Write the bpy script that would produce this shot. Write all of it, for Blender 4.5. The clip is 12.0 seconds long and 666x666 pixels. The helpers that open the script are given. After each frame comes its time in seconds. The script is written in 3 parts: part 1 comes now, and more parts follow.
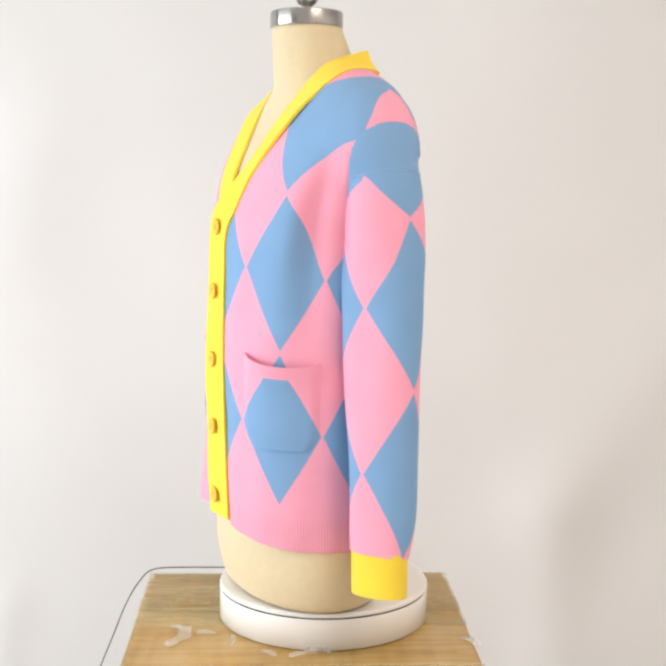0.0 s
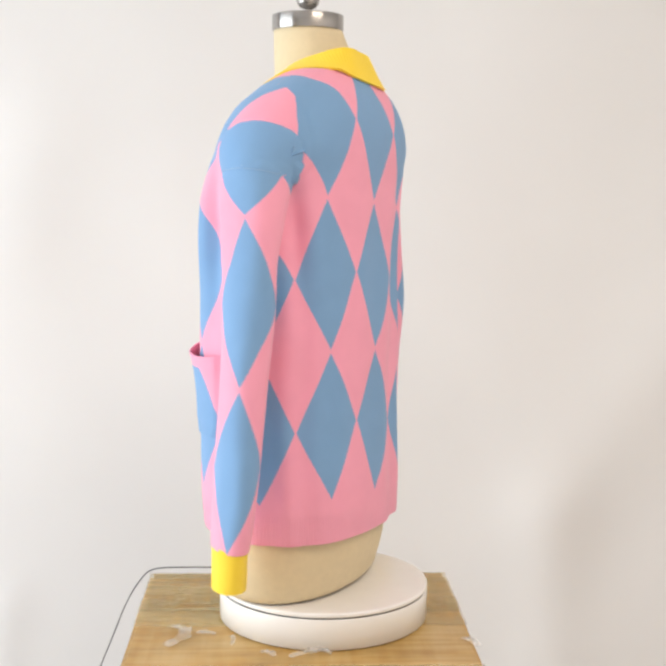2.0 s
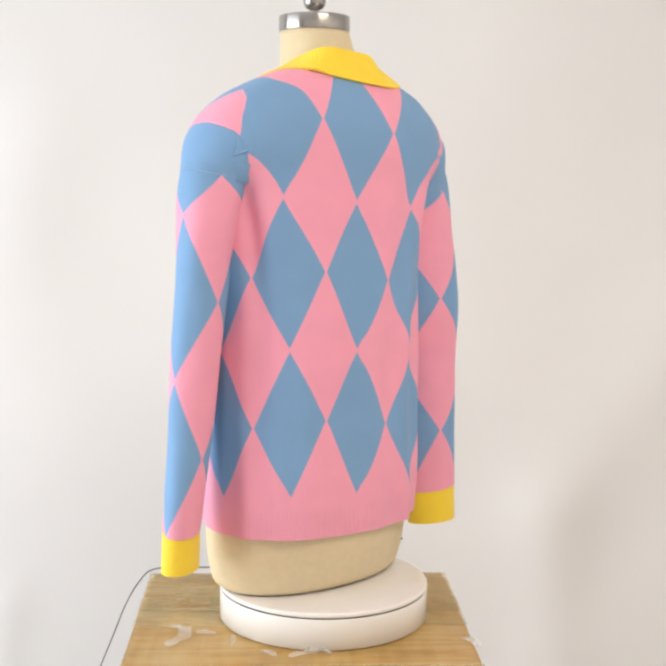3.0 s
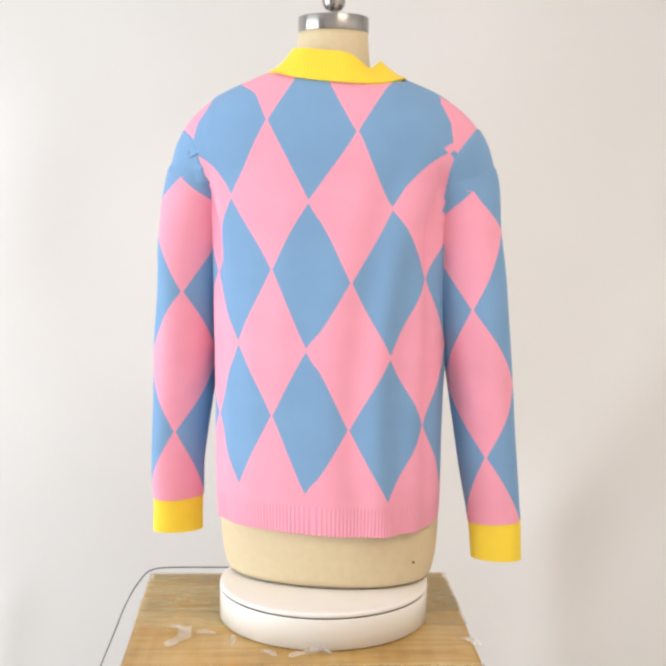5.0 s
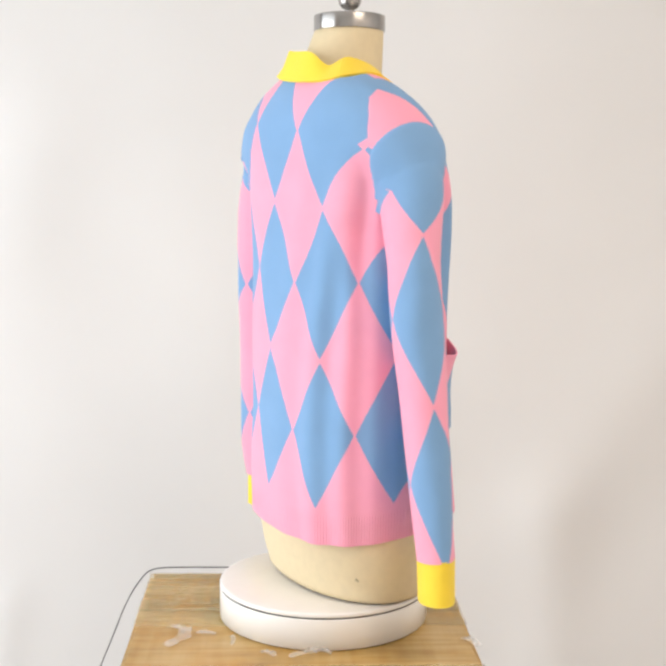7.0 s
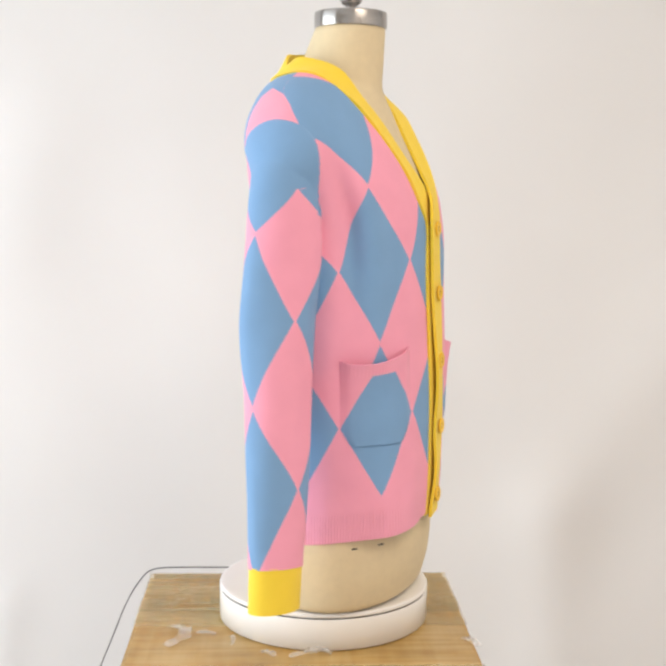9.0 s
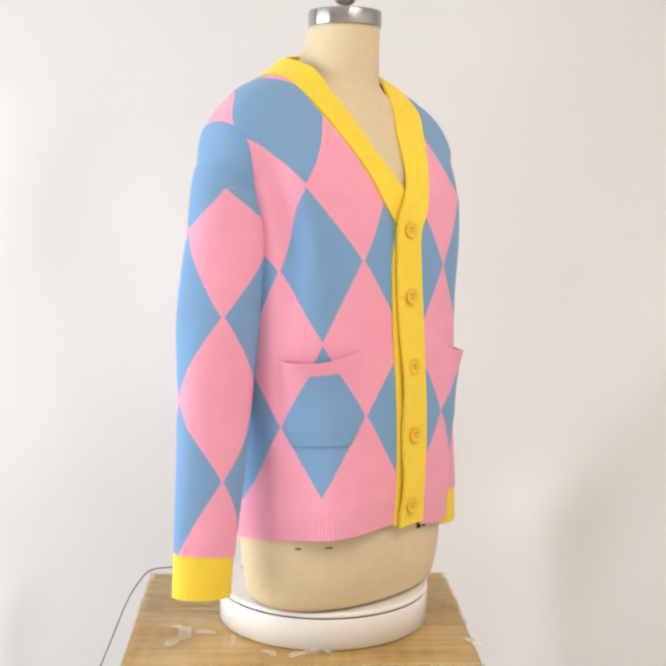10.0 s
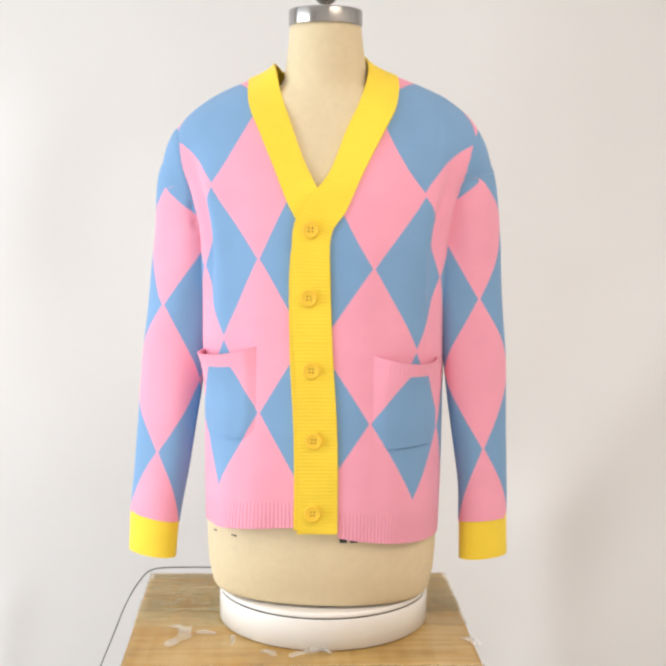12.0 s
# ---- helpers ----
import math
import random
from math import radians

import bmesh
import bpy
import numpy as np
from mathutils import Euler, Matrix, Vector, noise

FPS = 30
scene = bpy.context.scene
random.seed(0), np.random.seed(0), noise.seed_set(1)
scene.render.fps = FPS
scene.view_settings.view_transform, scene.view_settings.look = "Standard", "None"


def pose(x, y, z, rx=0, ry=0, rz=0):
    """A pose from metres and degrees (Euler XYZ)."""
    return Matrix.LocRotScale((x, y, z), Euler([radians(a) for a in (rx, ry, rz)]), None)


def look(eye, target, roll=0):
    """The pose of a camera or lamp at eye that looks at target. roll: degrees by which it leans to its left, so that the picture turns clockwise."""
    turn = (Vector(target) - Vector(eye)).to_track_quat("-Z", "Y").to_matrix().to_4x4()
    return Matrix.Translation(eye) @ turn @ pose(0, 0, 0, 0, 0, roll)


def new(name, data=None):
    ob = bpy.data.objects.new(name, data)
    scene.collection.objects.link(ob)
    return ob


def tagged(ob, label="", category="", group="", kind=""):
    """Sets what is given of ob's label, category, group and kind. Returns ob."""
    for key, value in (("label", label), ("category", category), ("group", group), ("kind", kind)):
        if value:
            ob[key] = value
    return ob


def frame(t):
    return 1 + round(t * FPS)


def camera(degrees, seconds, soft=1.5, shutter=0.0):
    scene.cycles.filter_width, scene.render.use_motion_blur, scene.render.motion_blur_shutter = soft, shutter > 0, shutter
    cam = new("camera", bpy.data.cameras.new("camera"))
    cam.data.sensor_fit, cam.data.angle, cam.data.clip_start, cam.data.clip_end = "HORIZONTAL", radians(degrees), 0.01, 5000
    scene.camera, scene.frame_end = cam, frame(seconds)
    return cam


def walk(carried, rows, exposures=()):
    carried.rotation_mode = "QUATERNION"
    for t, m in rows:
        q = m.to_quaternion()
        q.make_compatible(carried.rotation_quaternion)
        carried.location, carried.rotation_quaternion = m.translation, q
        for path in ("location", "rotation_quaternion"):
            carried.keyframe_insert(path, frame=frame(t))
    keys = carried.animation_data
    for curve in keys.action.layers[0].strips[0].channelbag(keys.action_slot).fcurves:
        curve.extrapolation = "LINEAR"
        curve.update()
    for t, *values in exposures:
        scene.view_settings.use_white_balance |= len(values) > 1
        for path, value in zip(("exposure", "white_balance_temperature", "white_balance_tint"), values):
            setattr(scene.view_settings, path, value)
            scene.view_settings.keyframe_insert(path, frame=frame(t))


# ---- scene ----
cam = camera(31.5, 12.0, soft=3.1, shutter=0.5)
CAM = pose(0.0, -1.6867, 0.5709, 90 - 6.786, 0, -0.352) @ pose(0, 0, 0, 0, 0, 0.586)
walk(cam, [(0.0, CAM), (12.0, CAM)])

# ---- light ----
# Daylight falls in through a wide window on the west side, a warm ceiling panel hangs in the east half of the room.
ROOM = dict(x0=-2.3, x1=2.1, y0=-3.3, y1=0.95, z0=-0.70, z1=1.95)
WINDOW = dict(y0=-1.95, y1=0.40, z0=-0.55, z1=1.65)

world = bpy.data.worlds.new("sky")
scene.world = world
world.use_nodes = True
sky = world.node_tree.nodes.new("ShaderNodeTexSky")
sky.sky_type, sky.sun_disc = "NISHITA", False
sky.sun_elevation, sky.sun_rotation = radians(38), radians(250)
world.node_tree.links.new(sky.outputs[0], world.node_tree.nodes["Background"].inputs[0])
world.node_tree.nodes["Background"].inputs[1].default_value = 0.12


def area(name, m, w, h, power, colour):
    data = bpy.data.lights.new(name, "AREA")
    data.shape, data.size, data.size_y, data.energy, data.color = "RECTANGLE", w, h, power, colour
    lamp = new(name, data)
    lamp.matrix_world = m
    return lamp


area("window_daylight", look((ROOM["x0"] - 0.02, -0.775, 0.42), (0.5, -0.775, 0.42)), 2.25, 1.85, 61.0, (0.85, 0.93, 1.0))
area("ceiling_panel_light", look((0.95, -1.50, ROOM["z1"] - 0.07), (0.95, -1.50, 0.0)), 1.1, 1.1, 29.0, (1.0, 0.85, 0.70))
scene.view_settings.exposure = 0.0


# ---- materials ----
def material(name, colour, rough=0.6, metal=0.0, vary=0.06, scale=40.0, bump=0.15, bump_scale=400.0, depth=0.001, big=3.0, stretch=None, alpha=1.0):
    """A surface with colour variation at two scales and a fine relief."""
    m = bpy.data.materials.new(name)
    m.use_nodes = True
    nt = m.node_tree
    n, l = nt.nodes, nt.links
    b = n["Principled BSDF"]
    b.inputs["Roughness"].default_value, b.inputs["Metallic"].default_value = rough, metal
    co = n.new("ShaderNodeTexCoord")
    n1, n2 = n.new("ShaderNodeTexNoise"), n.new("ShaderNodeTexNoise")
    n1.inputs["Scale"].default_value, n2.inputs["Scale"].default_value = scale, big
    add = n.new("ShaderNodeMath")
    add.operation = "ADD"
    rng = n.new("ShaderNodeMapRange")
    rng.inputs[1].default_value, rng.inputs[2].default_value = 0.6, 1.4
    rng.inputs[3].default_value, rng.inputs[4].default_value = 1 - vary, 1 + vary
    mul = n.new("ShaderNodeMix")
    mul.data_type, mul.blend_type = "RGBA", "MULTIPLY"
    mul.inputs[0].default_value = 1.0
    mul.inputs[6].default_value = (*colour, 1)
    place = co.outputs["Object"]
    if stretch:
        mp = n.new("ShaderNodeMapping")
        mp.inputs["Scale"].default_value = stretch
        l.new(place, mp.inputs[0])
        place = mp.outputs[0]
    b.inputs["Alpha"].default_value = alpha
    for t in (n1, n2):
        l.new(place, t.inputs["Vector"])
    l.new(n1.outputs[0], add.inputs[0]), l.new(n2.outputs[0], add.inputs[1])
    l.new(add.outputs[0], rng.inputs[0]), l.new(rng.outputs[0], mul.inputs[7])
    l.new(mul.outputs[2], b.inputs["Base Color"])
    n3, bp = n.new("ShaderNodeTexNoise"), n.new("ShaderNodeBump")
    n3.inputs["Scale"].default_value, bp.inputs["Strength"].default_value, bp.inputs["Distance"].default_value = bump_scale, bump, depth
    l.new(place, n3.inputs["Vector"])
    l.new(n3.outputs[0], bp.inputs["Height"]), l.new(bp.outputs[0], b.inputs["Normal"])
    return m


PINK, BLUE, YELLOW = (0.91, 0.375, 0.505), (0.205, 0.37, 0.605), (0.97, 0.70, 0.06)


def knit(name, colour, second=None, ribs=0.0, rib_depth=0.0012, along=0):
    """Knitted wool: stitches and ribs from the uv map in metres, and harlequin diamonds of a second colour from the uv map of the pattern."""
    m = bpy.data.materials.new(name)
    m.use_nodes = True
    nt = m.node_tree
    n, l = nt.nodes, nt.links
    b = n["Principled BSDF"]
    b.inputs["Roughness"].default_value = 0.85
    b.inputs["Specular IOR Level"].default_value = 0.2
    b.inputs["Sheen Weight"].default_value = 0.15

    def math_node(op, a, c=None):
        k = n.new("ShaderNodeMath")
        k.operation = op
        for i, x in enumerate((a, c)):
            if x is None:
                continue
            if isinstance(x, (int, float)):
                k.inputs[i].default_value = x
            else:
                l.new(x, k.inputs[i])
        return k.outputs[0]

    cloth = n.new("ShaderNodeUVMap")
    cloth.uv_map = "cloth"
    sep = n.new("ShaderNodeSeparateXYZ")
    l.new(cloth.outputs[0], sep.inputs[0])
    base = n.new("ShaderNodeRGB")
    base.outputs[0].default_value = (*colour, 1)
    out = base.outputs[0]
    if second:
        pat = n.new("ShaderNodeUVMap")
        pat.uv_map = "pattern"
        sp = n.new("ShaderNodeSeparateXYZ")
        l.new(pat.outputs[0], sp.inputs[0])
        # the yarn change runs in small steps from stitch to stitch
        u = math_node("PINGPONG", sp.outputs[0], 0.5)
        v = math_node("PINGPONG", sp.outputs[1], 0.5)
        inside = math_node("LESS_THAN", math_node("ADD", u, v), 0.488)
        inside = math_node("MULTIPLY", inside, math_node("GREATER_THAN", sp.outputs[1], -1.5))
        shoulder, ss = n.new("ShaderNodeUVMap"), n.new("ShaderNodeSeparateXYZ")
        shoulder.uv_map = "yoke"
        l.new(shoulder.outputs[0], ss.inputs[0])
        inside = math_node("MULTIPLY", inside, math_node("LESS_THAN", ss.outputs[0], 0.0005))
        inside = math_node("MAXIMUM", inside, math_node("GREATER_THAN", ss.outputs[1], 0.0))
        mix = n.new("ShaderNodeMix")
        mix.data_type = "RGBA"
        l.new(inside, mix.inputs[0])
        l.new(out, mix.inputs[6])
        mix.inputs[7].default_value = (*second, 1)
        out = mix.outputs[2]
    # slight unevenness of the yarn
    no = n.new("ShaderNodeTexNoise")
    no.inputs["Scale"].default_value = 22.0
    no.inputs["Detail"].default_value = 3.0
    l.new(cloth.outputs[0], no.inputs["Vector"])
    rng = n.new("ShaderNodeMapRange")
    rng.inputs[1].default_value, rng.inputs[2].default_value, rng.inputs[3].default_value, rng.inputs[4].default_value = 0.3, 0.7, 0.975, 1.025
    l.new(no.outputs[0], rng.inputs[0])
    mul = n.new("ShaderNodeMix")
    mul.data_type, mul.blend_type = "RGBA", "MULTIPLY"
    mul.inputs[0].default_value = 1.0
    l.new(out, mul.inputs[6]), l.new(rng.outputs[0], mul.inputs[7])
    l.new(mul.outputs[2], b.inputs["Base Color"])
    # stitches: fine columns and rows; ribs: wide columns
    col = math_node("SINE", math_node("MULTIPLY", sep.outputs[0], 2 * math.pi / 0.0026))
    row = math_node("SINE", math_node("MULTIPLY", sep.outputs[1], 2 * math.pi / 0.0022))
    height = math_node("MULTIPLY", math_node("ADD", col, math_node("MULTIPLY", row, 0.5)), 0.00006)
    if ribs:
        r = math_node("SINE", math_node("MULTIPLY", sep.outputs[along], 2 * math.pi / ribs))
        height = math_node("ADD", height, math_node("MULTIPLY", r, rib_depth * 0.5))
    bp = n.new("ShaderNodeBump")
    bp.inputs["Strength"].default_value, bp.inputs["Distance"].default_value = 0.6, 1.0
    l.new(height, bp.inputs["Height"]), l.new(bp.outputs[0], b.inputs["Normal"])
    return m


M_WALL = material("white_wall", (0.80, 0.785, 0.775), 0.9, vary=0.035, scale=2.2, big=0.8, bump=0.1, bump_scale=60)
# the floor is out of view; its pale tone is chosen to bounce light up
M_FLOOR = material("bounce_floor", (0.60, 0.55, 0.49), 0.4)
M_CEILING = material("ceiling_paint", (0.82, 0.80, 0.78), 0.9)
M_FORM = material("form_canvas", (0.72, 0.595, 0.385), 0.75, vary=0.05, scale=90, big=5, bump=0.2, bump_scale=900, depth=0.0004)
M_METAL = material("brushed_steel", (0.42, 0.40, 0.38), 0.24, 1.0, vary=0.05, scale=200, bump=0.05, bump_scale=600, depth=0.0003)
for node, value in (("Anisotropic", 0.92), ("Anisotropic Rotation", 0.25)):
    M_METAL.node_tree.nodes["Principled BSDF"].inputs[node].default_value = value
TURN = M_METAL.node_tree.nodes.new("ShaderNodeTangent")
TURN.direction_type, TURN.axis = "RADIAL", "Z"
M_METAL.node_tree.links.new(TURN.outputs[0], M_METAL.node_tree.nodes["Principled BSDF"].inputs["Tangent"])
M_INK = material("black_ink", (0.02, 0.02, 0.02), 0.7)
M_FOOT = material("brown_foot", (0.40, 0.30, 0.18), 0.8, vary=0.2)
M_WHITE = material("white_plastic", (0.88, 0.86, 0.83), 0.32, vary=0.02, bump=0.02)
M_GAP_SHADE = material("gap_shade", (0.018, 0.014, 0.016), 0.9)
M_CARD = material("brown_cardboard", (0.46, 0.265, 0.060), 0.42, vary=0.22, scale=38, big=11, bump=0.3, bump_scale=60, depth=0.0015, stretch=(0.7, 1.4, 1.0))
M_TAPE = material("packing_tape", (0.70, 0.56, 0.28), 0.45, vary=0.2, scale=30, big=9, bump=0.12, bump_scale=42, depth=0.002, stretch=(0.3, 2.6, 1.0), alpha=0.3)
M_FILM = material("clear_film", (0.92, 0.91, 0.88), 0.05, vary=0.05, scale=30, big=9, bump=0.7, bump_scale=120, depth=0.004, alpha=0.17)


def streaks(mat, pale, socket, low, high, rough):
    """Crossed streaks, long along the box and short across it: wrinkles and pale reflections put into the card's
    colour, thicker and thinner places in the tape.
    """
    nt = mat.node_tree
    n, l = nt.nodes, nt.links
    b = n["Principled BSDF"]
    co = n.new("ShaderNodeTexCoord")
    total = None
    for scale, weight in (((4.0, 95.0, 1.0), 0.62), ((70.0, 5.0, 1.0), 0.38), ((7.0, 16.0, 1.0), 0.75)):
        mp, no, mu = n.new("ShaderNodeMapping"), n.new("ShaderNodeTexNoise"), n.new("ShaderNodeMath")
        mp.inputs["Scale"].default_value = scale
        no.inputs["Scale"].default_value, no.inputs["Detail"].default_value = 1.0, 4.0
        mu.operation = "MULTIPLY"
        mu.inputs[1].default_value = weight
        l.new(co.outputs["Object"], mp.inputs[0]), l.new(mp.outputs[0], no.inputs["Vector"]), l.new(no.outputs[0], mu.inputs[0])
        if total is not None:
            ad = n.new("ShaderNodeMath")
            l.new(total, ad.inputs[0]), l.new(mu.outputs[0], ad.inputs[1])
            total = ad.outputs[0]
        else:
            total = mu.outputs[0]
    rng = n.new("ShaderNodeMapRange")
    for k, v in zip((1, 2, 3, 4), (0.72, 1.06, low, high)):
        rng.inputs[k].default_value = v
    l.new(total, rng.inputs[0])
    if socket == "Alpha":
        l.new(rng.outputs[0], b.inputs["Alpha"])
        return
    mix = n.new("ShaderNodeMix")
    mix.data_type = "RGBA"
    before = b.inputs["Base Color"].links[0].from_socket
    l.new(rng.outputs[0], mix.inputs[0]), l.new(before, mix.inputs[6])
    mix.inputs[7].default_value = (*pale, 1)
    l.new(mix.outputs[2], b.inputs["Base Color"])
    b.inputs["Roughness"].default_value = rough


streaks(M_CARD, (0.62, 0.46, 0.21), "Base Color", 0.0, 0.75, 0.40)
streaks(M_TAPE, (0, 0, 0), "Alpha", 0.02, 0.45, 0.30)
M_CABLE = material("black_cable", (0.03, 0.03, 0.035), 0.5)
M_BODY = knit("harlequin_knit", PINK, BLUE)
M_PINK_RIB = knit("pink_rib_knit", PINK, None, 0.0040, 0.0013)
M_POCKET_RIB = knit("pink_pocket_rib", PINK, None, 0.0046, 0.0003)
M_YELLOW_RIB = knit("yellow_rib_knit", YELLOW, None, 0.0036, 0.0007)
M_YELLOW_BAND = knit("yellow_band_knit", YELLOW, None, 0.0048, 0.0005, 1)
M_HOLES = material("ochre_button_holes", (0.42, 0.20, 0.02), 0.8)
M_STITCH = material("pale_stitching", (0.36, 0.52, 0.70), 0.8)
M_BUTTON = material("yellow_button", (0.90, 0.56, 0.035), 0.5, vary=0.04, bump=0.02)


# ---- builders ----
def smooth_curve(keys, x):
    """Rows of numbers by their first number, joined by a monotone-looking cubic."""
    if x <= keys[0][0]:
        return np.array(keys[0][1:], float)
    if x >= keys[-1][0]:
        return np.array(keys[-1][1:], float)
    i = next(k for k in range(len(keys) - 1) if keys[k + 1][0] >= x)
    p = [np.array(keys[max(0, min(len(keys) - 1, j))], float) for j in (i - 1, i, i + 1, i + 2)]
    h = p[2][0] - p[1][0]
    t = (x - p[1][0]) / h

    def slope(a, b):
        return (b[1:] - a[1:]) / max(1e-9, b[0] - a[0])

    d = slope(p[1], p[2])
    m1 = d if i == 0 else 0.5 * (slope(p[0], p[1]) + d)
    m2 = d if i + 2 >= len(keys) else 0.5 * (slope(p[2], p[3]) + d)
    return (2 * t**3 - 3 * t**2 + 1) * p[1][1:] + (t**3 - 2 * t**2 + t) * h * m1 + (3 * t**2 - 2 * t**3) * p[2][1:] + (t**3 - t**2) * h * m2


def along(points, s):
    """Catmull-Rom through rows of numbers, s from 0 to 1."""
    n = len(points) - 1
    i = min(n - 1, int(s * n))
    t = s * n - i
    p = [np.array(points[max(0, min(n, k))], float) for k in (i - 1, i, i + 1, i + 2)]
    return 0.5 * (2 * p[1] + (p[2] - p[0]) * t + (2 * p[0] - 5 * p[1] + 4 * p[2] - p[3]) * t**2 + (3 * p[1] - p[0] - 3 * p[2] + p[3]) * t**3)


def link(name, me, mats, parent=None, label="", smooth=True):
    for m in mats:
        me.materials.append(m)
    if smooth:
        for f in me.polygons:
            f.use_smooth = True
    ob = new(name, me)
    if parent:
        ob.parent = parent
    if label:
        tagged(ob, label)
    return ob


def part(name, bm, mat, parent=None, label="", smooth=True):
    me = bpy.data.meshes.new(name)
    bmesh.ops.recalc_face_normals(bm, faces=bm.faces)
    bm.to_mesh(me)
    bm.free()
    return link(name, me, mat if isinstance(mat, (list, tuple)) else [mat], parent, label, smooth)


def sheet(name, pts, mat, parent=None, label="", closed=False, pattern=None, cloth=None, yoke=None, thick=0.0, offset=-1.0):
    """A grid of points as one mesh of cloth, with its uv maps in pattern cells and in metres."""
    rows, cols = len(pts), len(pts[0])
    verts = [tuple(p) for r in pts for p in r]
    faces, corners = [], []
    for i in range(rows - 1):
        for j in range(cols if closed else cols - 1):
            k = (j + 1) % cols
            faces.append((i * cols + j, i * cols + k, (i + 1) * cols + k, (i + 1) * cols + j))
            corners += [(i, j), (i, j + 1), (i + 1, j + 1), (i + 1, j)]
    me = bpy.data.meshes.new(name)
    me.from_pydata(verts, [], faces)
    for uv_name, table in (("pattern", pattern), ("cloth", cloth), ("yoke", yoke)):
        if table is None:
            continue
        layer = me.uv_layers.new(name=uv_name)
        for d, (i, j) in zip(layer.data, corners):
            d.uv = table[i][j]
    ob = link(name, me, [mat], parent, label)
    if thick:
        s = ob.modifiers.new("thickness", "SOLIDIFY")
        s.thickness, s.offset = thick, offset
        ob.modifiers.new("crisp_rims", "EDGE_SPLIT").split_angle = radians(50)
    return ob


def lathe(bm, profile, n=64, mat=0, centre=(0, 0), squash=(1, 1)):
    """Turn a profile of (radius, height) round the upright axis into bm."""
    rings = []
    for r, z in profile:
        rings.append([bm.verts.new((centre[0] + r * squash[0] * math.cos(2 * math.pi * k / n), centre[1] + r * squash[1] * math.sin(2 * math.pi * k / n), z)) for k in range(n)])
    for a, b in zip(rings, rings[1:]):
        for k in range(n):
            bm.faces.new((a[k], a[(k + 1) % n], b[(k + 1) % n], b[k])).material_index = mat
    for ring in (rings[0], rings[-1]):
        bm.faces.new(ring).material_index = mat


def box(bm, x0, x1, y0, y1, z0, z1, bevel=0.0):
    made = bmesh.ops.create_cube(bm, size=1.0, matrix=Matrix.Translation(((x0 + x1) / 2, (y0 + y1) / 2, (z0 + z1) / 2)) @ Matrix.Diagonal((x1 - x0, y1 - y0, z1 - z0, 1)))
    if bevel:
        edges = list({e for v in made["verts"] for e in v.link_edges})
        bmesh.ops.bevel(bm, geom=edges, offset=bevel, segments=3, affect="EDGES")


def slab(name, x0, x1, y0, y1, z0, z1, mat, label, category):
    bm = bmesh.new()
    box(bm, x0, x1, y0, y1, z0, z1)
    return tagged(part(name, bm, mat, smooth=False), label, category, kind="structure")


# ---- the room ----
def backdrop():
    """The white sheet that hangs before the wall: soft slanting folds."""
    def ridge(x, z, x0, z0, x1, z1, wide, high):
        dx, dz = x1 - x0, z1 - z0
        run = math.hypot(dx, dz)
        s = max(0.0, min(1.0, ((x - x0) * dx + (z - z0) * dz) / run**2))
        d = math.hypot(x - x0 - s * dx, z - z0 - s * dz)
        return high * math.exp(-(d / wide) ** 2)

    r = ROOM
    pts = []
    for i in range(111):
        z = r["z0"] + 0.004 + (r["z1"] - r["z0"] - 0.008) * i / 110
        row = []
        for j in range(171):
            x = r["x0"] + 0.004 + (r["x1"] - r["x0"] - 0.008) * j / 170
            h = 0.030 * noise.noise(Vector((x * 1.1, z * 0.8, 4.0))) + 0.010 * noise.noise(Vector((x * 3.1 + z, z * 1.9, 9.0)))
            h += ridge(x, z, 0.85, 0.34, 0.50, -0.16, 0.12, 0.014) - ridge(x, z, 0.95, 0.20, 0.66, -0.22, 0.16, 0.007)
            h += ridge(x, z, 0.50, -0.14, 0.53, -0.65, 0.08, 0.014) + ridge(x, z, -0.62, 0.70, -0.70, 0.45, 0.12, 0.014)
            # ridge added to catch light, in place of a bright patch low left
            h += ridge(x, z, -0.72, -0.36, -0.76, -0.69, 0.055, 0.012)
            row.append((x, r["y1"] - 0.055 - h, z))
        pts.append(row)
    tagged(sheet("backdrop", pts, M_WALL, thick=0.002), "white cloth backdrop with soft folds behind the turntable", "backdrop", kind="structure")


